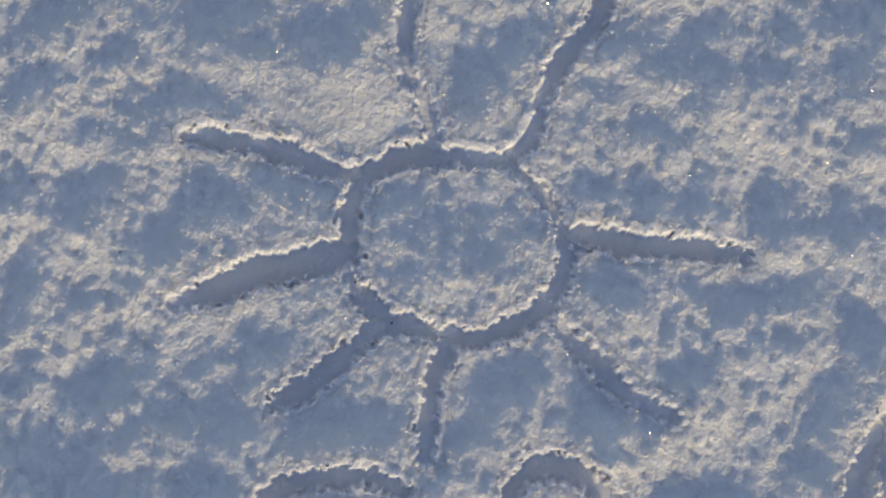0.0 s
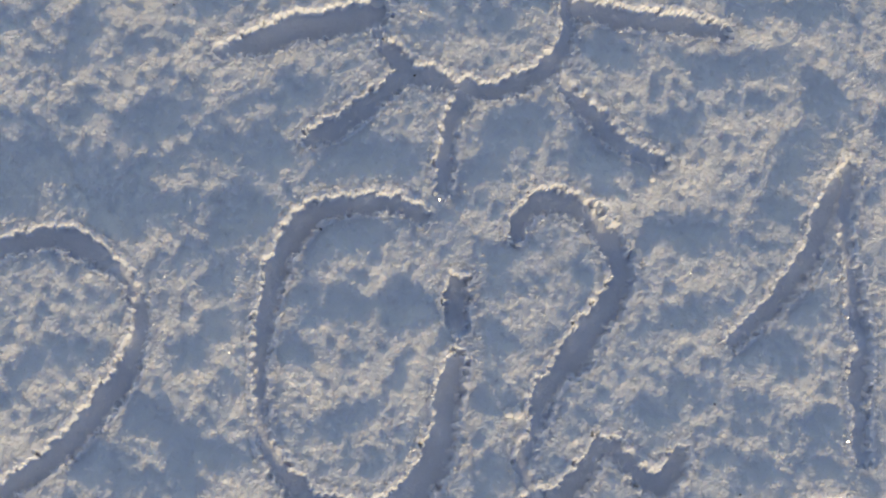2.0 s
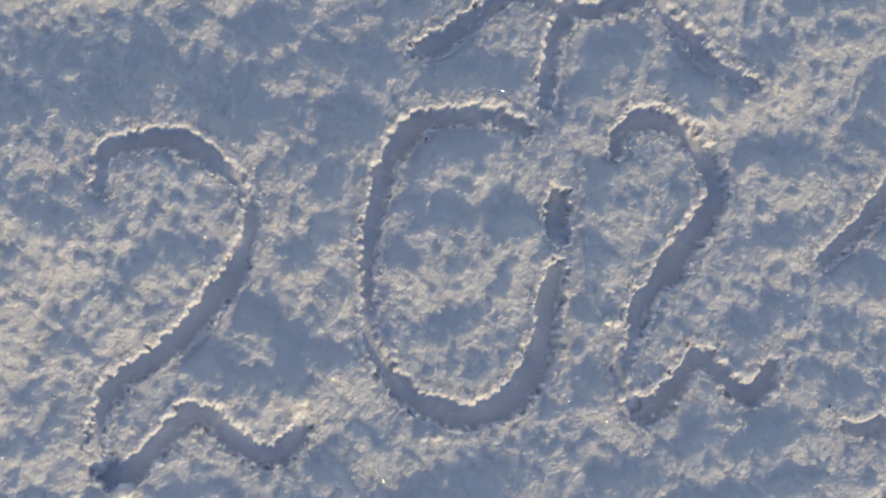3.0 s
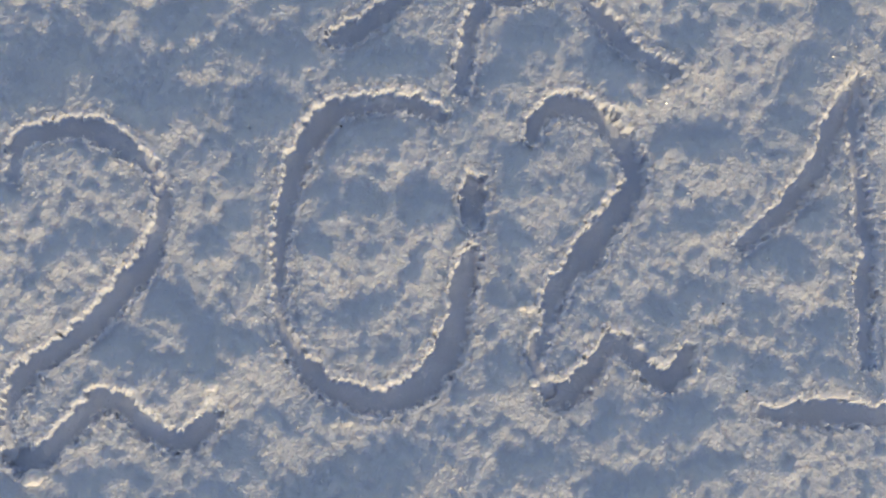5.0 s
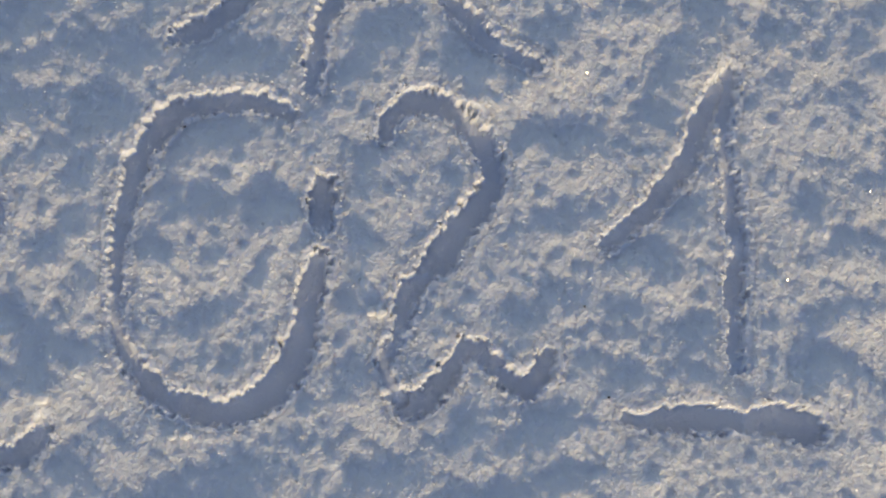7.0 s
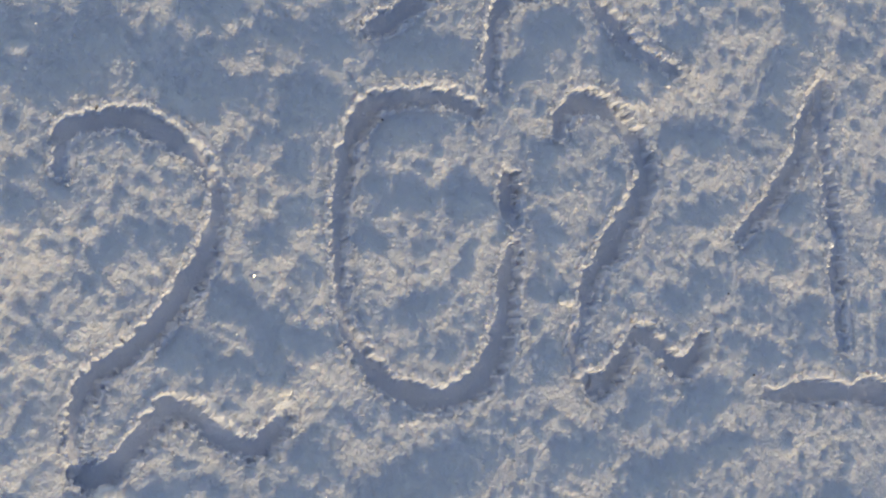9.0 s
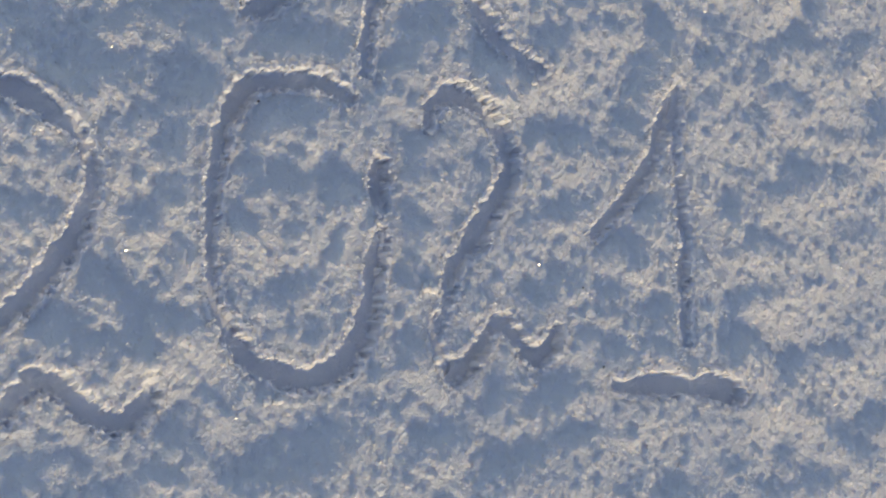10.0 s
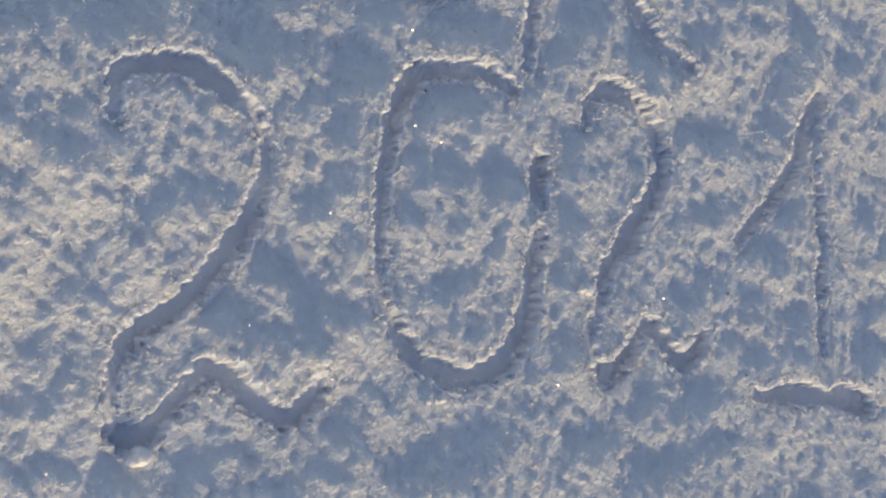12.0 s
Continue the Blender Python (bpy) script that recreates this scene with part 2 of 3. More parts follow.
HOLLOWS_BY_ONE = [
    (0.301, 0.013, 0.024, 0.017, 3), (0.255, -0.048, 0.029, 0.018, 2), (0.336, -0.068, 0.042, 0.017, -1), (0.376, -0.082, 0.037, 0.020, 75), (0.267, -0.121, 0.037, 0.012, -1),
    (0.332, -0.115, 0.028, 0.015, -1), (0.483, -0.108, 0.035, 0.028, 22), (0.499, -0.041, 0.049, 0.014, 10), (0.347, -0.303, 0.038, 0.011, -1),
]
HOLLOWS_OVER_ONE = [
    (0.289, 0.325, 0.035, 0.011, 14), (0.365, 0.322, 0.035, 0.027, 64), (0.300, 0.188, 0.029, 0.021, 12), (0.319, 0.239, 0.025, 0.018, 7), (0.335, 0.268, 0.029, 0.013, 1),
    (0.253, 0.027, 0.033, 0.023, 21), (0.319, 0.069, 0.039, 0.023, 1),
]
HOLLOWS_FAR_EAST = [
    (0.457, 0.290, 0.024, 0.020, 32), (0.498, 0.278, 0.018, 0.015, 53), (0.552, 0.283, 0.020, 0.013, -90), (0.600, 0.330, 0.053, 0.012, 15), (0.667, 0.334, 0.029, 0.013, 8),
    (0.694, 0.311, 0.035, 0.011, 7), (0.582, 0.257, 0.025, 0.011, 13), (0.614, 0.247, 0.022, 0.012, 11), (0.458, 0.237, 0.018, 0.014, 47), (0.524, 0.218, 0.027, 0.009, 8),
    (0.768, 0.249, 0.030, 0.013, 6), (0.608, 0.138, 0.043, 0.026, 22), (0.556, 0.110, 0.034, 0.012, 18), (0.516, 0.134, 0.023, 0.010, 4), (0.479, 0.078, 0.026, 0.021, 45),
    (0.688, 0.203, 0.034, 0.010, 7), (0.681, 0.143, 0.035, 0.008, 6), (0.507, 0.035, 0.043, 0.014, 12), (0.559, 0.029, 0.027, 0.009, 6),
]
HOLLOWS_FAR_EAST_MORE = [
    (0.718, 0.061, 0.035, 0.010, 4), (0.575, -0.130, 0.037, 0.018, 12), (0.556, -0.158, 0.027, 0.016, 2), (0.664, -0.114, 0.023, 0.012, 5), (0.611, -0.194, 0.028, 0.012, 1),
    (0.551, -0.263, 0.021, 0.012, -2), (0.590, -0.296, 0.027, 0.014, 3), (0.672, -0.242, 0.028, 0.012, -1), (0.704, -0.259, 0.022, 0.012, 0), (0.525, -0.309, 0.026, 0.009, -2),
    (0.634, -0.289, 0.022, 0.010, -2), (0.611, -0.306, 0.036, 0.016, 24), (0.771, 0.207, 0.038, 0.012, 24), (0.738, -0.212, 0.036, 0.013, 24),
]
HOLLOWS_WEST_OF_SUN = [
    (-0.457, 0.480, 0.029, 0.017, 7), (-0.315, 0.488, 0.027, 0.014, 6), (-0.498, 0.452, 0.028, 0.015, 19), (-0.381, 0.444, 0.042, 0.021, 2), (-0.516, 0.417, 0.029, 0.015, -1),
    (-0.458, 0.391, 0.023, 0.015, 72), (-0.511, 0.375, 0.041, 0.009, -3), (-0.417, 0.354, 0.017, 0.012, -2),
]
HOLLOWS_NORTH_WEST = [
    (-0.472, 0.706, 0.042, 0.016, 8), (-0.514, 0.683, 0.036, 0.013, 18), (-0.413, 0.654, 0.036, 0.011, 8), (-0.497, 0.630, 0.036, 0.016, 18), (-0.521, 0.619, 0.024, 0.017, 4),
    (-0.372, 0.601, 0.042, 0.010, -3), (-0.444, 0.579, 0.024, 0.013, 6), (-0.384, 0.568, 0.035, 0.011, 7), (-0.304, 0.693, 0.048, 0.015, -3), (-0.316, 0.666, 0.029, 0.012, 19),
    (-0.263, 0.658, 0.036, 0.013, 8), (-0.208, 0.665, 0.030, 0.012, 8), (-0.172, 0.654, 0.024, 0.013, -2), (-0.141, 0.681, 0.025, 0.015, 20), (-0.203, 0.637, 0.018, 0.009, -4),
    (-0.306, 0.601, 0.027, 0.012, -3), (-0.347, 0.621, 0.015, 0.009, -2), (-0.521, 0.516, 0.035, 0.017, -3), (-0.444, 0.515, 0.035, 0.013, 20),
]
HOLLOWS_NORTH_WEST_MORE = [
    (-0.391, 0.501, 0.017, 0.011, 25), (-0.248, 0.520, 0.019, 0.015, -24), (-0.207, 0.506, 0.023, 0.008, -18), (-0.110, 0.406, 0.014, 0.006, 0), (-0.107, 0.490, 0.017, 0.007, 7),
    (-0.149, 0.462, 0.018, 0.015, 89),
]
HOLLOWS_IN_RING = [
    (-0.084, 0.459, 0.026, 0.006, 3), (-0.044, 0.432, 0.030, 0.008, 3), (-0.030, 0.466, 0.011, 0.006, -2), (-0.027, 0.412, 0.020, 0.006, -2), (0.090, 0.494, 0.018, 0.008, -3),
]
HOLLOWS_NORTH = [
    (-0.018, 0.614, 0.024, 0.015, -4), (-0.037, 0.584, 0.024, 0.014, 36), (0.020, 0.650, 0.025, 0.013, 26), (0.096, 0.604, 0.031, 0.013, -13), (0.147, 0.648, 0.036, 0.011, 13),
    (0.176, 0.622, 0.036, 0.015, 13), (0.220, 0.655, 0.027, 0.018, 6), (0.223, 0.611, 0.024, 0.017, -1), (0.209, 0.581, 0.030, 0.011, 7), (0.154, 0.553, 0.029, 0.013, 19),
    (0.177, 0.540, 0.024, 0.011, -2), (0.149, 0.480, 0.025, 0.013, 26), (0.209, 0.469, 0.029, 0.013, 9), (0.128, 0.421, 0.036, 0.012, -4), (0.197, 0.382, 0.035, 0.013, -16),
    (0.114, 0.374, 0.030, 0.016, -13), (0.231, 0.351, 0.018, 0.016, 27),
]
HOLLOWS_EAST_OF_SUN = [
    (0.305, 0.651, 0.021, 0.015, -2), (0.290, 0.609, 0.033, 0.017, 8), (0.372, 0.664, 0.034, 0.017, -12), (0.369, 0.612, 0.018, 0.016, 11), (0.323, 0.561, 0.028, 0.012, 20),
    (0.378, 0.581, 0.024, 0.013, -2), (0.387, 0.531, 0.024, 0.015, 21), (0.268, 0.469, 0.037, 0.018, 13), (0.284, 0.439, 0.036, 0.015, -3), (0.358, 0.466, 0.024, 0.015, 39),
    (0.368, 0.441, 0.036, 0.015, 8), (0.250, 0.362, 0.029, 0.016, 10), (0.304, 0.372, 0.035, 0.012, 9), (0.457, 0.347, 0.045, 0.011, -24), (0.656, 0.384, 0.027, 0.020, 50),
    (0.738, 0.346, 0.030, 0.013, 8), (0.419, 0.676, 0.040, 0.020, 24),
]
HOLLOWS = sum((HOLLOWS_UNDER_FIRST_TWO, HOLLOWS_BY_FIRST_TWO, HOLLOWS_OVER_FIRST_TWO, HOLLOWS_OVER_FIRST_TWO_MORE, HOLLOWS_ROUND_ZERO, HOLLOWS_BY_SECOND_TWO, HOLLOWS_OVER_SECOND_TWO, HOLLOWS_BY_ONE, HOLLOWS_OVER_ONE, HOLLOWS_FAR_EAST, HOLLOWS_FAR_EAST_MORE, HOLLOWS_WEST_OF_SUN, HOLLOWS_NORTH_WEST, HOLLOWS_NORTH_WEST_MORE, HOLLOWS_IN_RING, HOLLOWS_NORTH, HOLLOWS_EAST_OF_SUN), [])
# fainter stretches of the strokes: place, reach, how much; pushed-up lumps on their edges
FAINT = [
    (-0.314, -0.048, 0.0074, 0.3), (-0.087, 0.045, 0.0104, 0.4), (0.001, -0.076, 0.0234, 0.325), (-0.013, -0.112, 0.0194, 0.2), (0.231, 0.029, 0.0273, 0.25),
    (0.387, 0.039, 0.0084, 0.25), (0.381, -0.052, 0.0111, 0.35), (0.377, -0.111, 0.0345, 0.3), (0.031, 0.001, 0.0079, 0.2), (-0.336, 0.574, 0.0238, 0.3),
    (-0.270, 0.557, 0.0092, 0.25), (-0.357, 0.386, 0.0249, 0.3), (0.125, 0.269, 0.0133, 0.3), (0.159, 0.249, 0.0182, 0.2), (-0.609, 0.102, 0.0193, 0.25),
    (-0.604, -0.183, 0.0151, 0.25), (-0.472, 0.119, 0.0106, 0.25),
]
LUMPS = [
    (0.094, 0.200, 0.0155), (-0.170, 0.531, 0.0152), (-0.104, 0.555, 0.0130), (0.026, 0.573, 0.0110), (-0.179, 0.466, 0.0116),
    (0.184, 0.256, 0.0110), (-0.256, 0.431, 0.0125), (0.148, 0.447, 0.0136), (0.196, 0.442, 0.0112), (0.090, 0.198, 0.0176),
    (-0.098, 0.027, 0.0129), (0.379, 0.263, 0.0129), (0.323, 0.155, 0.0154), (-0.128, 0.198, 0.0092), (0.045, -0.077, 0.0105),
    (0.128, -0.103, 0.0119), (0.032, -0.115, 0.0104), (0.282, -0.151, 0.0135), (0.428, -0.149, 0.0125), (-0.383, -0.143, 0.0136),
    (-0.476, -0.146, 0.0153), (-0.523, -0.155, 0.0123), (-0.573, -0.110, 0.0120),
]
# loose clumps and dirt specks: place, radius
CLUMPS = [
    (-0.028, -0.046, 0.0065), (-0.243, -0.183, 0.0043), (-0.226, -0.181, 0.0043), (0.150, 0.229, 0.0041), (-0.480, 0.114, 0.0031),
    (0.172, 0.255, 0.0048), (-0.572, -0.243, 0.0118), (-0.604, -0.222, 0.0046), (-0.020, -0.046, 0.0078), (-0.605, 0.083, 0.0030),
    (-0.016, -0.134, 0.0056), (-0.379, -0.143, 0.0070), (-0.231, -0.182, 0.0036),
]
SPECKS = [
    (-0.164, 0.403, 0.0013), (-0.127, 0.359, 0.0014), (-0.411, 0.444, 0.0010), (-0.239, 0.170, 0.0015), (0.230, -0.141, 0.0014),
    (0.208, -0.038, 0.0013),
]


# ---- the snow's relief, on one grid that is fine near the drawing and widens to the horizon ----
STEP = 0.0016
LEAN_TO, LEAN_OFF = 0.09, 0.64        # how the crust slopes towards the sun, and away from it in the hollows
X0, X1, Y0, Y1 = -0.86, 0.96, -0.44, 0.84
NX, NY = int(round((X1 - X0) / STEP)) + 1, int(round((Y1 - Y0) / STEP)) + 1
fx, fy = X0 + STEP * np.arange(NX), Y0 + STEP * np.arange(NY)
rng = np.random.default_rng(7)
WHITE = np.fft.rfft2(rng.standard_normal((NY, NX)))


def relief(low, high, turn=0.0, stretch=1.0, salt=0):
    """Smooth noise of unit spread with waves from low to high metres, drawn out along the turn (degrees)."""
    spectrum = WHITE if not salt else np.fft.rfft2(np.random.default_rng(salt).standard_normal((NY, NX)))
    ky, kx = np.fft.fftfreq(NY, STEP)[:, None], np.fft.rfftfreq(NX, STEP)[None, :]
    c, s = math.cos(radians(turn)), math.sin(radians(turn))
    k = np.hypot((c * kx + s * ky) * stretch, (-s * kx + c * ky))
    keep = np.exp(-((k * low) ** 2)) * (1 - np.exp(-((k * high) ** 2)))
    out = np.fft.irfft2(spectrum * keep, s=(NY, NX))
    return out / out.std()


def curve_through(points, step):
    """A smooth line through the points, as places a step apart."""
    p = np.array(points, float)
    p = np.vstack([2 * p[0] - p[1], p, 2 * p[-1] - p[-2]])
    out = []
    for a, b, c, d in zip(p[:-3], p[1:-2], p[2:-1], p[3:]):
        n = max(2, int(np.linalg.norm(c - b) / step))
        u = np.linspace(0, 1, n, endpoint=False)[:, None]
        out.append(0.5 * (2 * b + (c - a) * u + (2 * a - 5 * b + 4 * c - d) * u**2 + (3 * b - a - 3 * c + d) * u**3))
    return np.vstack(out)


far = np.full((NY, NX), 1.0)        # distance past the stroke's edge, negative inside
deep = np.zeros((NY, NX))
owner = np.full((NY, NX), -1, int)
for number, key in enumerate(ORDER):
    line, depth = STROKES[key]
    track = curve_through(line, 0.0015)
    n = len(track)
    sway = np.interp(np.arange(n), np.linspace(0, n, max(4, n // 22)), rng.normal(0, 1, max(4, n // 22)))
    for i, (px, py, half) in enumerate(track):
        half_here = max(1.12 * half, 0.0074) * (1 + 0.05 * sway[i])
        i0, j0 = int((px - 0.05 - X0) / STEP), int((py - 0.05 - Y0) / STEP)
        i1, j1 = i0 + 64, j0 + 64
        i0, j0, i1, j1 = max(i0, 0), max(j0, 0), min(i1, NX), min(j1, NY)
        if i1 <= i0 or j1 <= j0:
            continue
        d = np.hypot(fx[None, i0:i1] - px, fy[j0:j1, None] - py) - half_here
        nearer = d < far[j0:j1, i0:i1]
        far[j0:j1, i0:i1][nearer] = d[nearer]
        deep[j0:j1, i0:i1][nearer] = 1.1 * depth * (1 + 0.10 * sway[i]) * min(max(half / 0.010, 0.6), 1.15)
        owner[j0:j1, i0:i1][nearer] = number

for hx, hy, reach, loss in FAINT:
    deep *= 1 - loss * np.exp(-((fx[None, :] - hx) ** 2 + (fy[:, None] - hy) ** 2) / reach**2)
bites = 0.0013 * relief(0.024, 0.07, salt=2) + 0.0017 * relief(0.011, 0.030, salt=3) + 0.0010 * relief(0.0055, 0.013, salt=4)
ragged = far + np.clip(bites, -0.0045, 0.0045)
slope_y, slope_x = np.gradient(far, STEP)
sunward = np.clip(slope_x * SUN_WAY.x + slope_y * SUN_WAY.y, 0, 1) * (far < 0.03)
faces = np.clip(-(slope_x * SUN_WAY.x + slope_y * SUN_WAY.y) / math.cos(radians(SUN_UP)), 0, 1)
wall = (0.0076 - 0.0058 * np.sqrt(faces)) * np.clip(1 + 0.3 * (1 - faces) * relief(0.009, 0.03, salt=5), 0.5, 2.2) + 0.0012 * sunward       # the finger pushed the near side down less steeply
inside = np.clip(0.5 - (ragged - 0.0015 * sunward) / wall, 0, 1) * np.clip((0.0080 - far) / 0.003, 0, 1)
inside = inside * inside * (3 - 2 * inside)
rim = np.exp(-(((ragged - 0.005) / 0.006) ** 2)) * (owner >= 0) * np.clip(deep / 0.012, 0, 1)
TILT = 25.0                          # the wind's ripples run across the sun's way
shade = np.zeros((NY, NX))           # 1 where the crust falls away from the sun
warp_x = 0.0040 * relief(0.045, 0.15, salt=32) + 0.0030 * relief(0.014, 0.045, salt=34)
warp_y = 0.0040 * relief(0.045, 0.15, salt=33) + 0.0030 * relief(0.014, 0.045, salt=35)
torn = 0.13 * relief(0.010, 0.03, salt=36)
for hx, hy, length, width, turn in HOLLOWS:
    reach = 1.7 * max(length, width) + 0.02
    i0, i1 = max(int((hx - reach - X0) / STEP), 0), min(int((hx + reach - X0) / STEP), NX)
    j0, j1 = max(int((hy - reach - Y0) / STEP), 0), min(int((hy + reach - Y0) / STEP), NY)
    if i1 <= i0 or j1 <= j0:
        continue
    dx, dy = fx[None, i0:i1] - hx + warp_x[j0:j1, i0:i1], fy[j0:j1, None] - hy + warp_y[j0:j1, i0:i1]
    c, s = math.cos(radians(turn)), math.sin(radians(turn))
    r = np.hypot((c * dx + s * dy) / length, (-s * dx + c * dy) / width)
    soft = 0.015 / min(length, width)
    shade[j0:j1, i0:i1] = np.maximum(shade[j0:j1, i0:i1], np.clip(0.5 + (0.92 - r + torn[j0:j1, i0:i1]) / (2 * soft), 0, 1))
west = 1 / (1 + np.exp((fx[None, :] + 0.34) / 0.05))
east = 1 / (1 + np.exp(-(fx[None, :] - 0.50) / 0.05))         # the crust breaks into finer ripples on this side
glade = np.exp(-(((fx[None, :] + 0.18) / 0.14) ** 2) - ((fy[:, None] - 0.60) / 0.07) ** 2)      # a smooth sunlit slope over the drawn sun
mottle = 0.6 * np.clip(relief(0.030, 0.08, TILT, 1.2, salt=41) - 1.1, 0, 1) * (1 - east)
mottle = mottle + 0.75 * np.clip(relief(0.016, 0.04, TILT, 1.1, salt=42) - 0.65 + 0.05 * east + 0.4 * west, 0, 1)
shade *= 1 - 0.4 * np.clip(relief(0.013, 0.04, salt=44) - 0.1, 0, 1)       # lit tips stand up out of the hollows
shade = np.maximum(shade, np.clip(mottle, 0, 0.8) * (1 - glade))
shade = shade * shade * (3 - 2 * shade)
calm = np.clip(1.3 * shade, 0, 1)    # the hollows hold smoother, wind-packed snow
# the lit lip that the finger pushed up along the side of a stroke that faces the sun
lip = faces * np.clip((0.022 - far) / 0.010, 0, 1) * np.clip((far + 0.004) / 0.004, 0, 1) * np.clip(deep / 0.012, 0, 1)
near = np.clip((0.018 - far) / 0.012, 0, 1)
rise = LEAN_TO * (1 - shade) - LEAN_OFF * shade * (1 - near) + 0.015 * lip * np.clip(0.9 + 0.7 * relief(0.012, 0.04, salt=43), 0, 2) + 0.10 * glade
# heights whose slope along the sun's way is that rise
ky, kx = 2 * math.pi * np.fft.fftfreq(NY, STEP)[:, None], 2 * math.pi * np.fft.rfftfreq(NX, STEP)[None, :]
kw = -(kx * math.sin(b) + ky * math.cos(b))
swell = np.fft.irfft2(np.fft.rfft2(rise - rise.mean()) * (-1j * kw) / (kw**2 + 0.06 * (kx**2 + ky**2) + 12.0**2), s=(NY, NX))
# the crust leans gently away from the sun in the west and towards it in the east
swell -= 0.09 * np.clip(fy[:, None] - 0.06, 0, 0.25) / (1 + np.exp((fx[None, :] + 0.30) / 0.06))
swell -= 0.20 * np.clip(-0.25 - fx[None, :], 0, 0.45) * np.clip(0.12 - fy[:, None], 0, 0.45)       # and dips in the south-west
swell += 0.05 * (fy[:, None] - 0.05) * east
swell += 0.0010 * relief(0.09, 0.35, TILT, 1.1, salt=11)
lumps = 0.00014 * relief(0.026, 0.09, TILT, 1.1, salt=12)
clods = 0.00013 * relief(0.0100, 0.03, salt=13)
grains = 0.00026 * relief(0.0034, 0.010, salt=14)
# rounded crumbs of frozen snow all over, packed side by side
crumb = np.zeros((NY, NX))
count = 150000
cx, cy = rng.uniform(X0, X1, count), rng.uniform(Y0, Y1, count)
cr = 0.0016 + 0.0040 * rng.random(count) ** 3
ci, cj = ((cx - X0) / STEP).round().astype(int), ((cy - Y0) / STEP).round().astype(int)
for di in range(-4, 5):
    for dj in range(-4, 5):
        ii, jj = ci + di, cj + dj
        ok = (ii >= 0) & (ii < NX) & (jj >= 0) & (jj < NY)
        gap = (fx[ii[ok]] - cx[ok]) ** 2 + (fy[jj[ok]] - cy[ok]) ** 2
        np.maximum.at(crumb, (jj[ok], ii[ok]), 0.25 * np.sqrt(np.maximum(cr[ok] ** 2 - gap, 0)))
patchy = np.clip(0.75 + 0.35 * relief(0.02, 0.08, salt=21), 0.25, 1.3)
height = swell + (lumps + clods + grains + crumb * patchy) * (1 - 0.5 * inside) * (1 - 0.45 * calm)
height += rim * np.maximum(0.0006 * relief(0.012, 0.04, salt=15), 0) - deep * inside
for hx, hy, reach in LUMPS:
    height += 0.0040 * (1 - inside) * np.exp(-((fx[None, :] - hx) ** 2 + (fy[:, None] - hy) ** 2) / (0.7 * reach) ** 2)

# the grid's columns and rows, widening outwards
grow = [STEP * 1.2 * (1.2**k - 1) / 0.2 for k in range(1, 63)]
gx = np.concatenate([X0 - np.array(grow[::-1]), fx, X1 + np.array(grow)])
gy = np.concatenate([Y0 - np.array(grow[::-1]), fy, Y1 + np.array(grow)])
pad = len(grow)
# outside the drawing the same rippled crust goes on, folded over at the edge
fold_x = np.abs((gx - X0 + X1 - X0) % (2 * (X1 - X0)) - (X1 - X0))
fold_y = np.abs((gy - Y0 + Y1 - Y0) % (2 * (Y1 - Y0)) - (Y1 - Y0))
fold_x, fold_y = (fold_x / STEP).round().astype(int), (fold_y / STEP).round().astype(int)
full = (height + deep * inside)[np.ix_(fold_y, fold_x)]
full[pad:pad + NY, pad:pad + NX] = height
own = np.pad(np.where(far < 0.010, owner, -1), pad, constant_values=-1)
away = np.maximum(np.maximum(X0 - gx, gx - X1), 0)[None, :] + np.maximum(np.maximum(Y0 - gy, gy - Y1), 0)[:, None]
full = full * np.exp(-((away / 0.9) ** 2))
full += np.clip(away - 0.3, 0, 6) / 6 * 0.05 * (np.sin(gx[None, :] * 1.3) + np.sin(gy[:, None] * 1.7 + gx[None, :] * 0.4))
MX, MY = len(gx), len(gy)
place = np.empty((MY, MX, 3), np.float32)
place[..., 0], place[..., 1], place[..., 2] = gx[None, :], gy[:, None], full
place = place.reshape(-1, 3)
corner = (np.arange(MY - 1)[:, None] * MX + np.arange(MX - 1)[None, :]).ravel()
quads = np.stack([corner, corner + 1, corner + MX + 1, corner + MX], 1)
face_owner = own[:-1, :-1].ravel()


def sheet(name, faces, material):
    """One mesh from the grid's faces."""
    used, index = np.unique(faces, return_inverse=True)
    index = index.reshape(-1).astype(np.int32)
    me = bpy.data.meshes.new(name)
    me.vertices.add(len(used))
    me.vertices.foreach_set("co", place[used].ravel())
    me.loops.add(len(index))
    me.loops.foreach_set("vertex_index", index)
    me.polygons.add(len(faces))
    me.polygons.foreach_set("loop_start", np.arange(0, len(index), 4, dtype=np.int32))
    me.update(calc_edges=True)
    across = place[faces[:, 2], :2] - place[faces[:, 0], :2]
    me.polygons.foreach_set("use_smooth", across.max(1) > 1.5 * STEP)       # crystalline facets near by, smooth drifts far off
    me.materials.append(material)
    return new(name, me)


ground = sheet("ground", quads[face_owner < 0], SNOW)
tagged(ground, "uneven wind-rippled granular white snow in low sun", "snow", kind="structure")


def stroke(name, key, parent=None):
    # the groove's faces take the tone with added shade
    ob = sheet(name, quads[face_owner == ORDER.index(key)], PACKED_SHADED)
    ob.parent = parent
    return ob


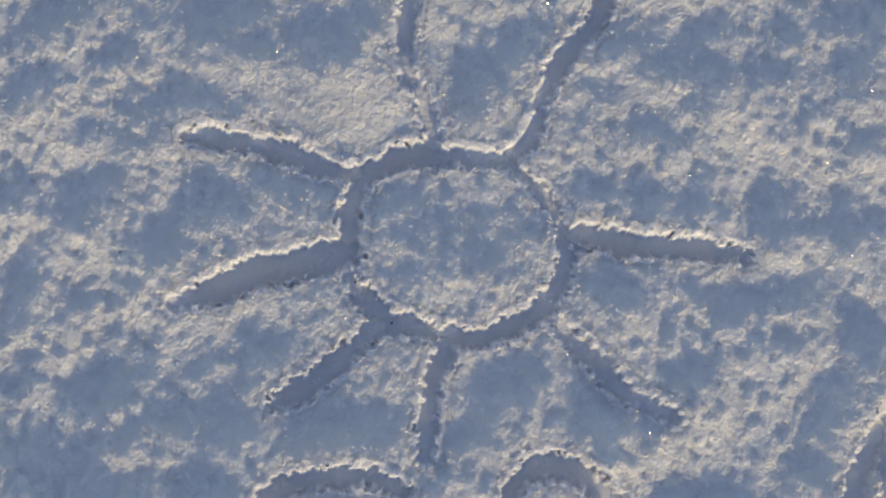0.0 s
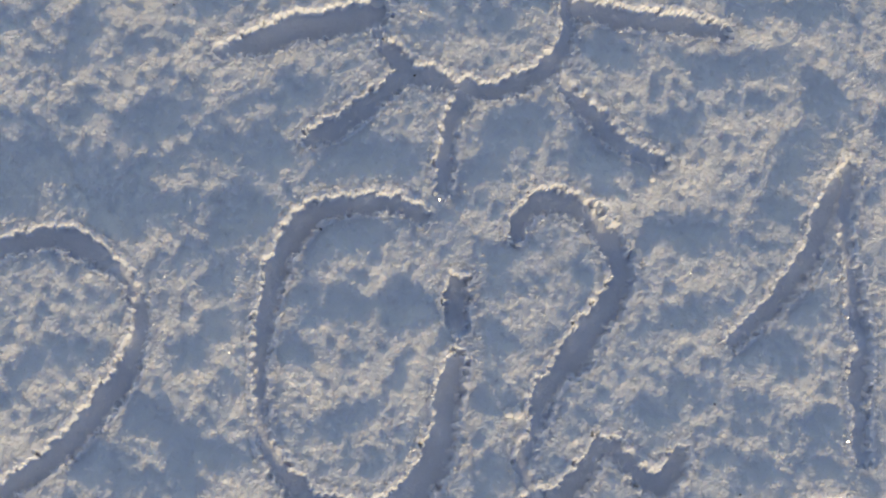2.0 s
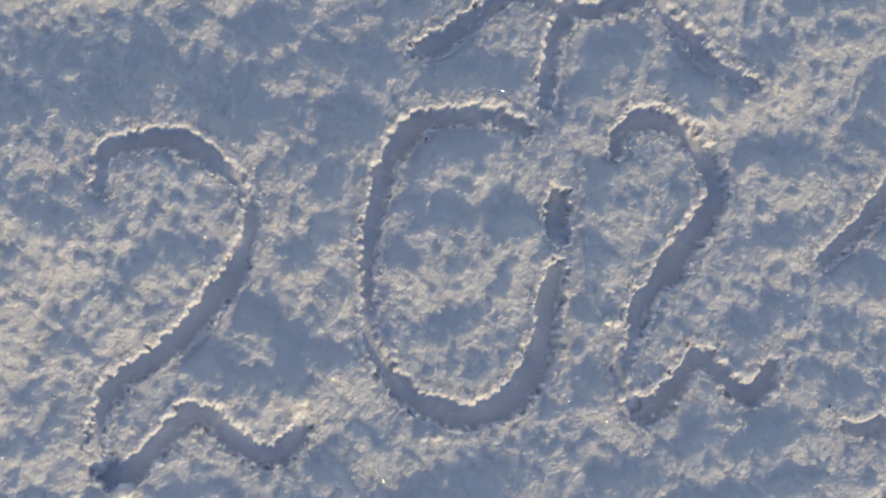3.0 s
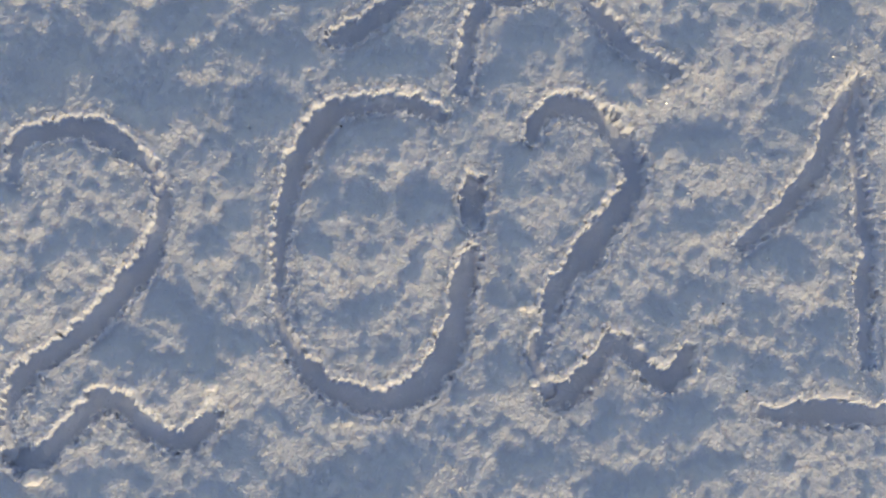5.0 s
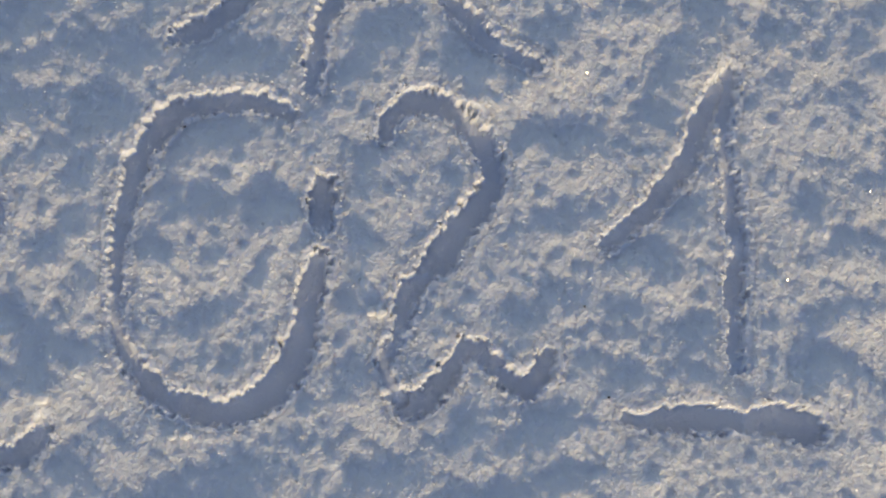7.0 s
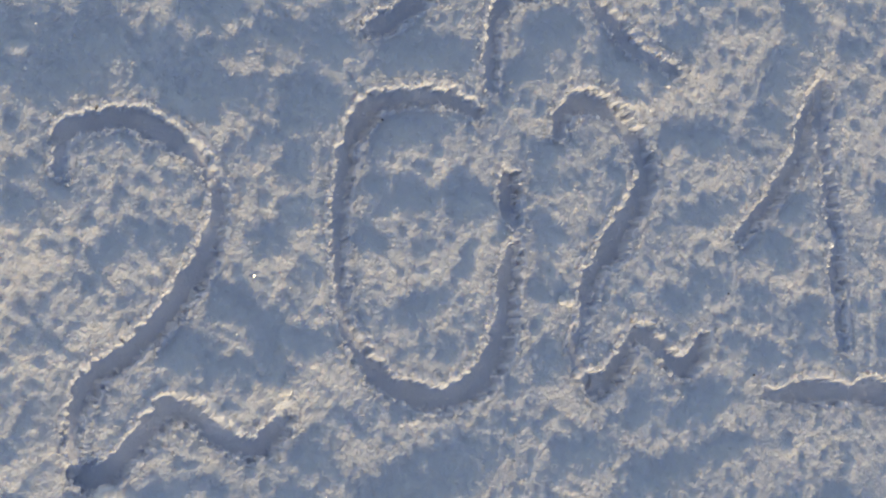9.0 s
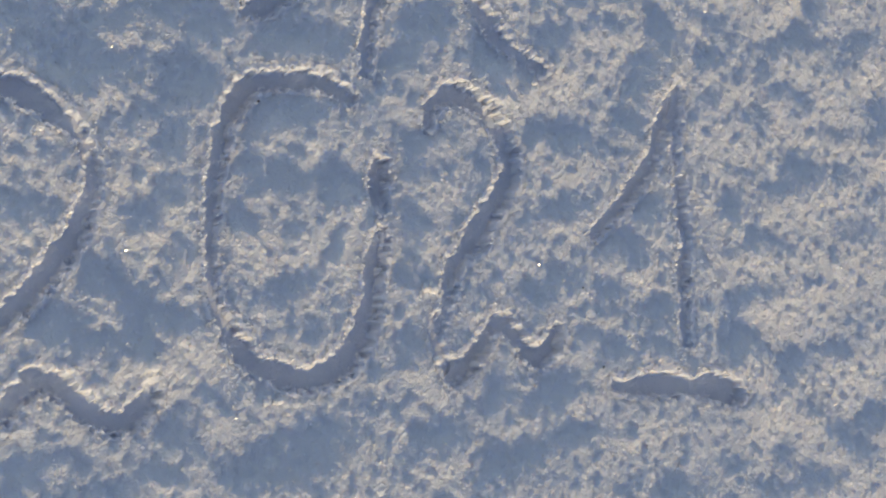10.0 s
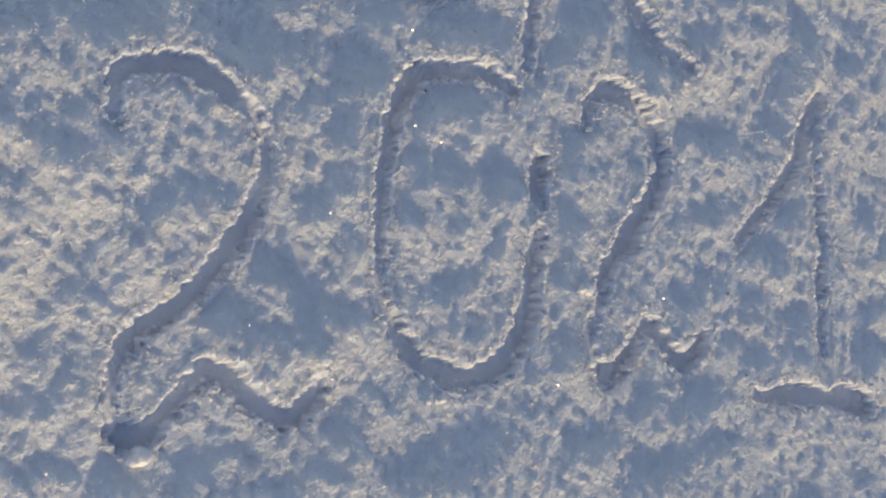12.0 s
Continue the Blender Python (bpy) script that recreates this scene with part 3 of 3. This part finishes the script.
DIGITS = "digits drawn in the snow"
for name, label, pieces in (
    ("digit_two", "large digit two with a wavy foot, traced in snow", (("hook", "first_two_hook"), ("wavy_foot", "first_two_foot"))),
    ("digit_zero", "tall oval digit zero traced as a groove in snow", (("loop", "zero_loop"), ("closing_stroke", "zero_end"))),
    ("digit_two", "smaller digit two with a zigzag foot, traced in snow", (("hook", "second_two_hook"), ("zigzag_foot", "second_two_foot"))),
    ("digit_one", "digit one with a slanted flag and foot bar, traced in snow", (("flag", "one_slash"), ("stem", "one_stem"), ("foot_bar", "one_foot"))),
):
    digit = tagged(new(name), label, "drawn digit", DIGITS)
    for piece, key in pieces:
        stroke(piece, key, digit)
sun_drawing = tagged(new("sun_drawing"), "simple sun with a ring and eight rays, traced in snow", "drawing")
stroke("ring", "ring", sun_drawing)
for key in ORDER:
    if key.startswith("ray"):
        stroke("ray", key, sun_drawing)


# ---- loose things on the snow ----
def height_at(x, y):
    return float(height[int(round((y - Y0) / STEP)), int(round((x - X0) / STEP))])


def scatter(name, verts, faces, material, smooth):
    me = bpy.data.meshes.new(name)
    me.vertices.add(len(verts))
    me.vertices.foreach_set("co", verts.astype(np.float32).ravel())
    side = faces.shape[1]
    me.loops.add(faces.size)
    me.loops.foreach_set("vertex_index", faces.astype(np.int32).ravel())
    me.polygons.add(len(faces))
    me.polygons.foreach_set("loop_start", np.arange(0, faces.size, side, dtype=np.int32))
    me.update(calc_edges=True)
    me.polygons.foreach_set("use_smooth", np.full(len(faces), smooth))
    me.materials.append(material)
    return new(name, me)


def turns(n):
    """Random rotation matrices."""
    q = rng.normal(size=(n, 4))
    w, x, y, z = (q / np.linalg.norm(q, axis=1)[:, None]).T
    return np.stack([
        np.stack([1 - 2 * (y * y + z * z), 2 * (x * y - w * z), 2 * (x * z + w * y)], -1),
        np.stack([2 * (x * y + w * z), 1 - 2 * (x * x + z * z), 2 * (y * z - w * x)], -1),
        np.stack([2 * (x * z - w * y), 2 * (y * z + w * x), 1 - 2 * (x * x + y * y)], -1)], 1)


def clump_mesh(radius, seed):
    """A knobbly frozen lump, flattened where it rests."""
    bm = bmesh.new()
    bmesh.ops.create_icosphere(bm, subdivisions=3, radius=1.0)
    off = Vector((seed * 3.1, seed * 1.7, 0))
    for v in bm.verts:
        k = 1 + 0.35 * noise.noise(v.co * 1.3 + off) + 0.22 * noise.noise(v.co * 3.4 + off)
        v.co = Vector((v.co.x * k, v.co.y * k * 0.85, max(v.co.z * k * 0.8, -0.45))) * radius
    for f in bm.faces:
        f.smooth = True
    me = bpy.data.meshes.new("snow_clump")
    bm.to_mesh(me)
    bm.free()
    return me


for n, (x, y, r) in enumerate(CLUMPS):
    me = clump_mesh(r, n)
    me.materials.append(SNOW)
    ob = new("snow_clump", me)
    ob.location = (x, y, height_at(x, y) + 0.3 * r)
    size = "large" if r > 0.008 else "small"
    tagged(ob, size + " loose frozen clump of white snow on the crust", "snow clump", "loose snow clumps")

DIRT = bpy.data.materials.new("dark_dirt")
DIRT.use_nodes = True
dirt_bsdf = DIRT.node_tree.nodes["Principled BSDF"]
dirt_noise = DIRT.node_tree.nodes.new("ShaderNodeTexNoise")
dirt_noise.inputs["Scale"].default_value = 900.0
dirt_ramp = DIRT.node_tree.nodes.new("ShaderNodeValToRGB")
dirt_ramp.color_ramp.elements[0].color, dirt_ramp.color_ramp.elements[1].color = (0.015, 0.012, 0.01, 1), (0.06, 0.05, 0.045, 1)
DIRT.node_tree.links.new(dirt_noise.outputs["Fac"], dirt_ramp.inputs["Fac"])
DIRT.node_tree.links.new(dirt_ramp.outputs["Color"], dirt_bsdf.inputs["Base Color"])
dirt_bsdf.inputs["Roughness"].default_value = 0.9
for n, (x, y, r) in enumerate(SPECKS):
    me = clump_mesh(r, n + 40)
    me.name = "dirt_speck"
    me.materials.append(DIRT)
    ob = new("dirt_speck", me)
    ob.location = (x, y, height_at(x, y) + 0.4 * r)
    tagged(ob, "tiny dark speck of dirt lying on the snow", "dirt speck", "dirt specks")

# crumbs thrown up beside the strokes and strewn over the crust
chance = rng.random((NY, NX)) < 0.009 * (1 - 0.6 * calm) + 0.014 * np.exp(-(((far - 0.008) / 0.008) ** 2)) * (deep > 0.004)
edge = (rng.random((NY, NX)) < 0.06 * np.exp(-(((far - 0.002) / 0.006) ** 2))) & (deep > 0.004) & (ragged > -0.0025)
jj, ii = np.nonzero((chance & (ragged > 0.003)) | edge)
n = len(ii)
unit = bmesh.new()
bmesh.ops.create_icosphere(unit, subdivisions=1, radius=1.0)
ball = np.array([v.co for v in unit.verts])
ball_faces = np.array([[v.index for v in f.verts] for f in unit.faces])
unit.free()
size = 0.0007 + 0.0017 * rng.random(n) ** 2 + edge[jj, ii] * 0.0010 * rng.random(n) ** 2
shape = ball[None] * rng.uniform(0.65, 1.15, (n, len(ball), 1))
shape = np.einsum("nij,nkj->nki", turns(n), shape * rng.uniform(0.7, 1.1, (n, 1, 3))) * size[:, None, None]
shape += np.stack([fx[ii], fy[jj], height[jj, ii] + 0.15 * size], 1)[:, None]
crumbs = scatter("snow_crumbs", shape.reshape(-1, 3), (ball_faces[None] + len(ball) * np.arange(n)[:, None, None]).reshape(-1, 3), SNOW, True)
tagged(crumbs, "loose icy crumbs strewn over the snow crust", "snow crumbs", kind="stuff")

# flat ice crystals that glint where they mirror the sun
ICE = bpy.data.materials.new("ice_crystal")
ICE.use_nodes = True
ice = ICE.node_tree.nodes["Principled BSDF"]
ice.inputs["Base Color"].default_value = (0.86, 0.88, 0.9, 1)
ice.inputs["Roughness"].default_value = 0.13
n = 110000
ii, jj = rng.integers(2, NX - 2, n), rng.integers(2, NY - 2, n)
flat = np.array([(math.cos(a), math.sin(a), 0) for a in np.radians([0, 70, 180, 250])])
size = rng.uniform(0.0006, 0.0013, n)
shape = np.einsum("nij,kj->nki", turns(n), flat) * size[:, None, None]
shape += np.stack([fx[ii], fy[jj], height[jj, ii] + 0.6 * size], 1)[:, None]
crystals = scatter("ice_crystals", shape.reshape(-1, 3), np.arange(4 * n).reshape(-1, 4), ICE, False)
tagged(crystals, "tiny glinting flat ice crystals on the snow", "ice crystals", kind="stuff")
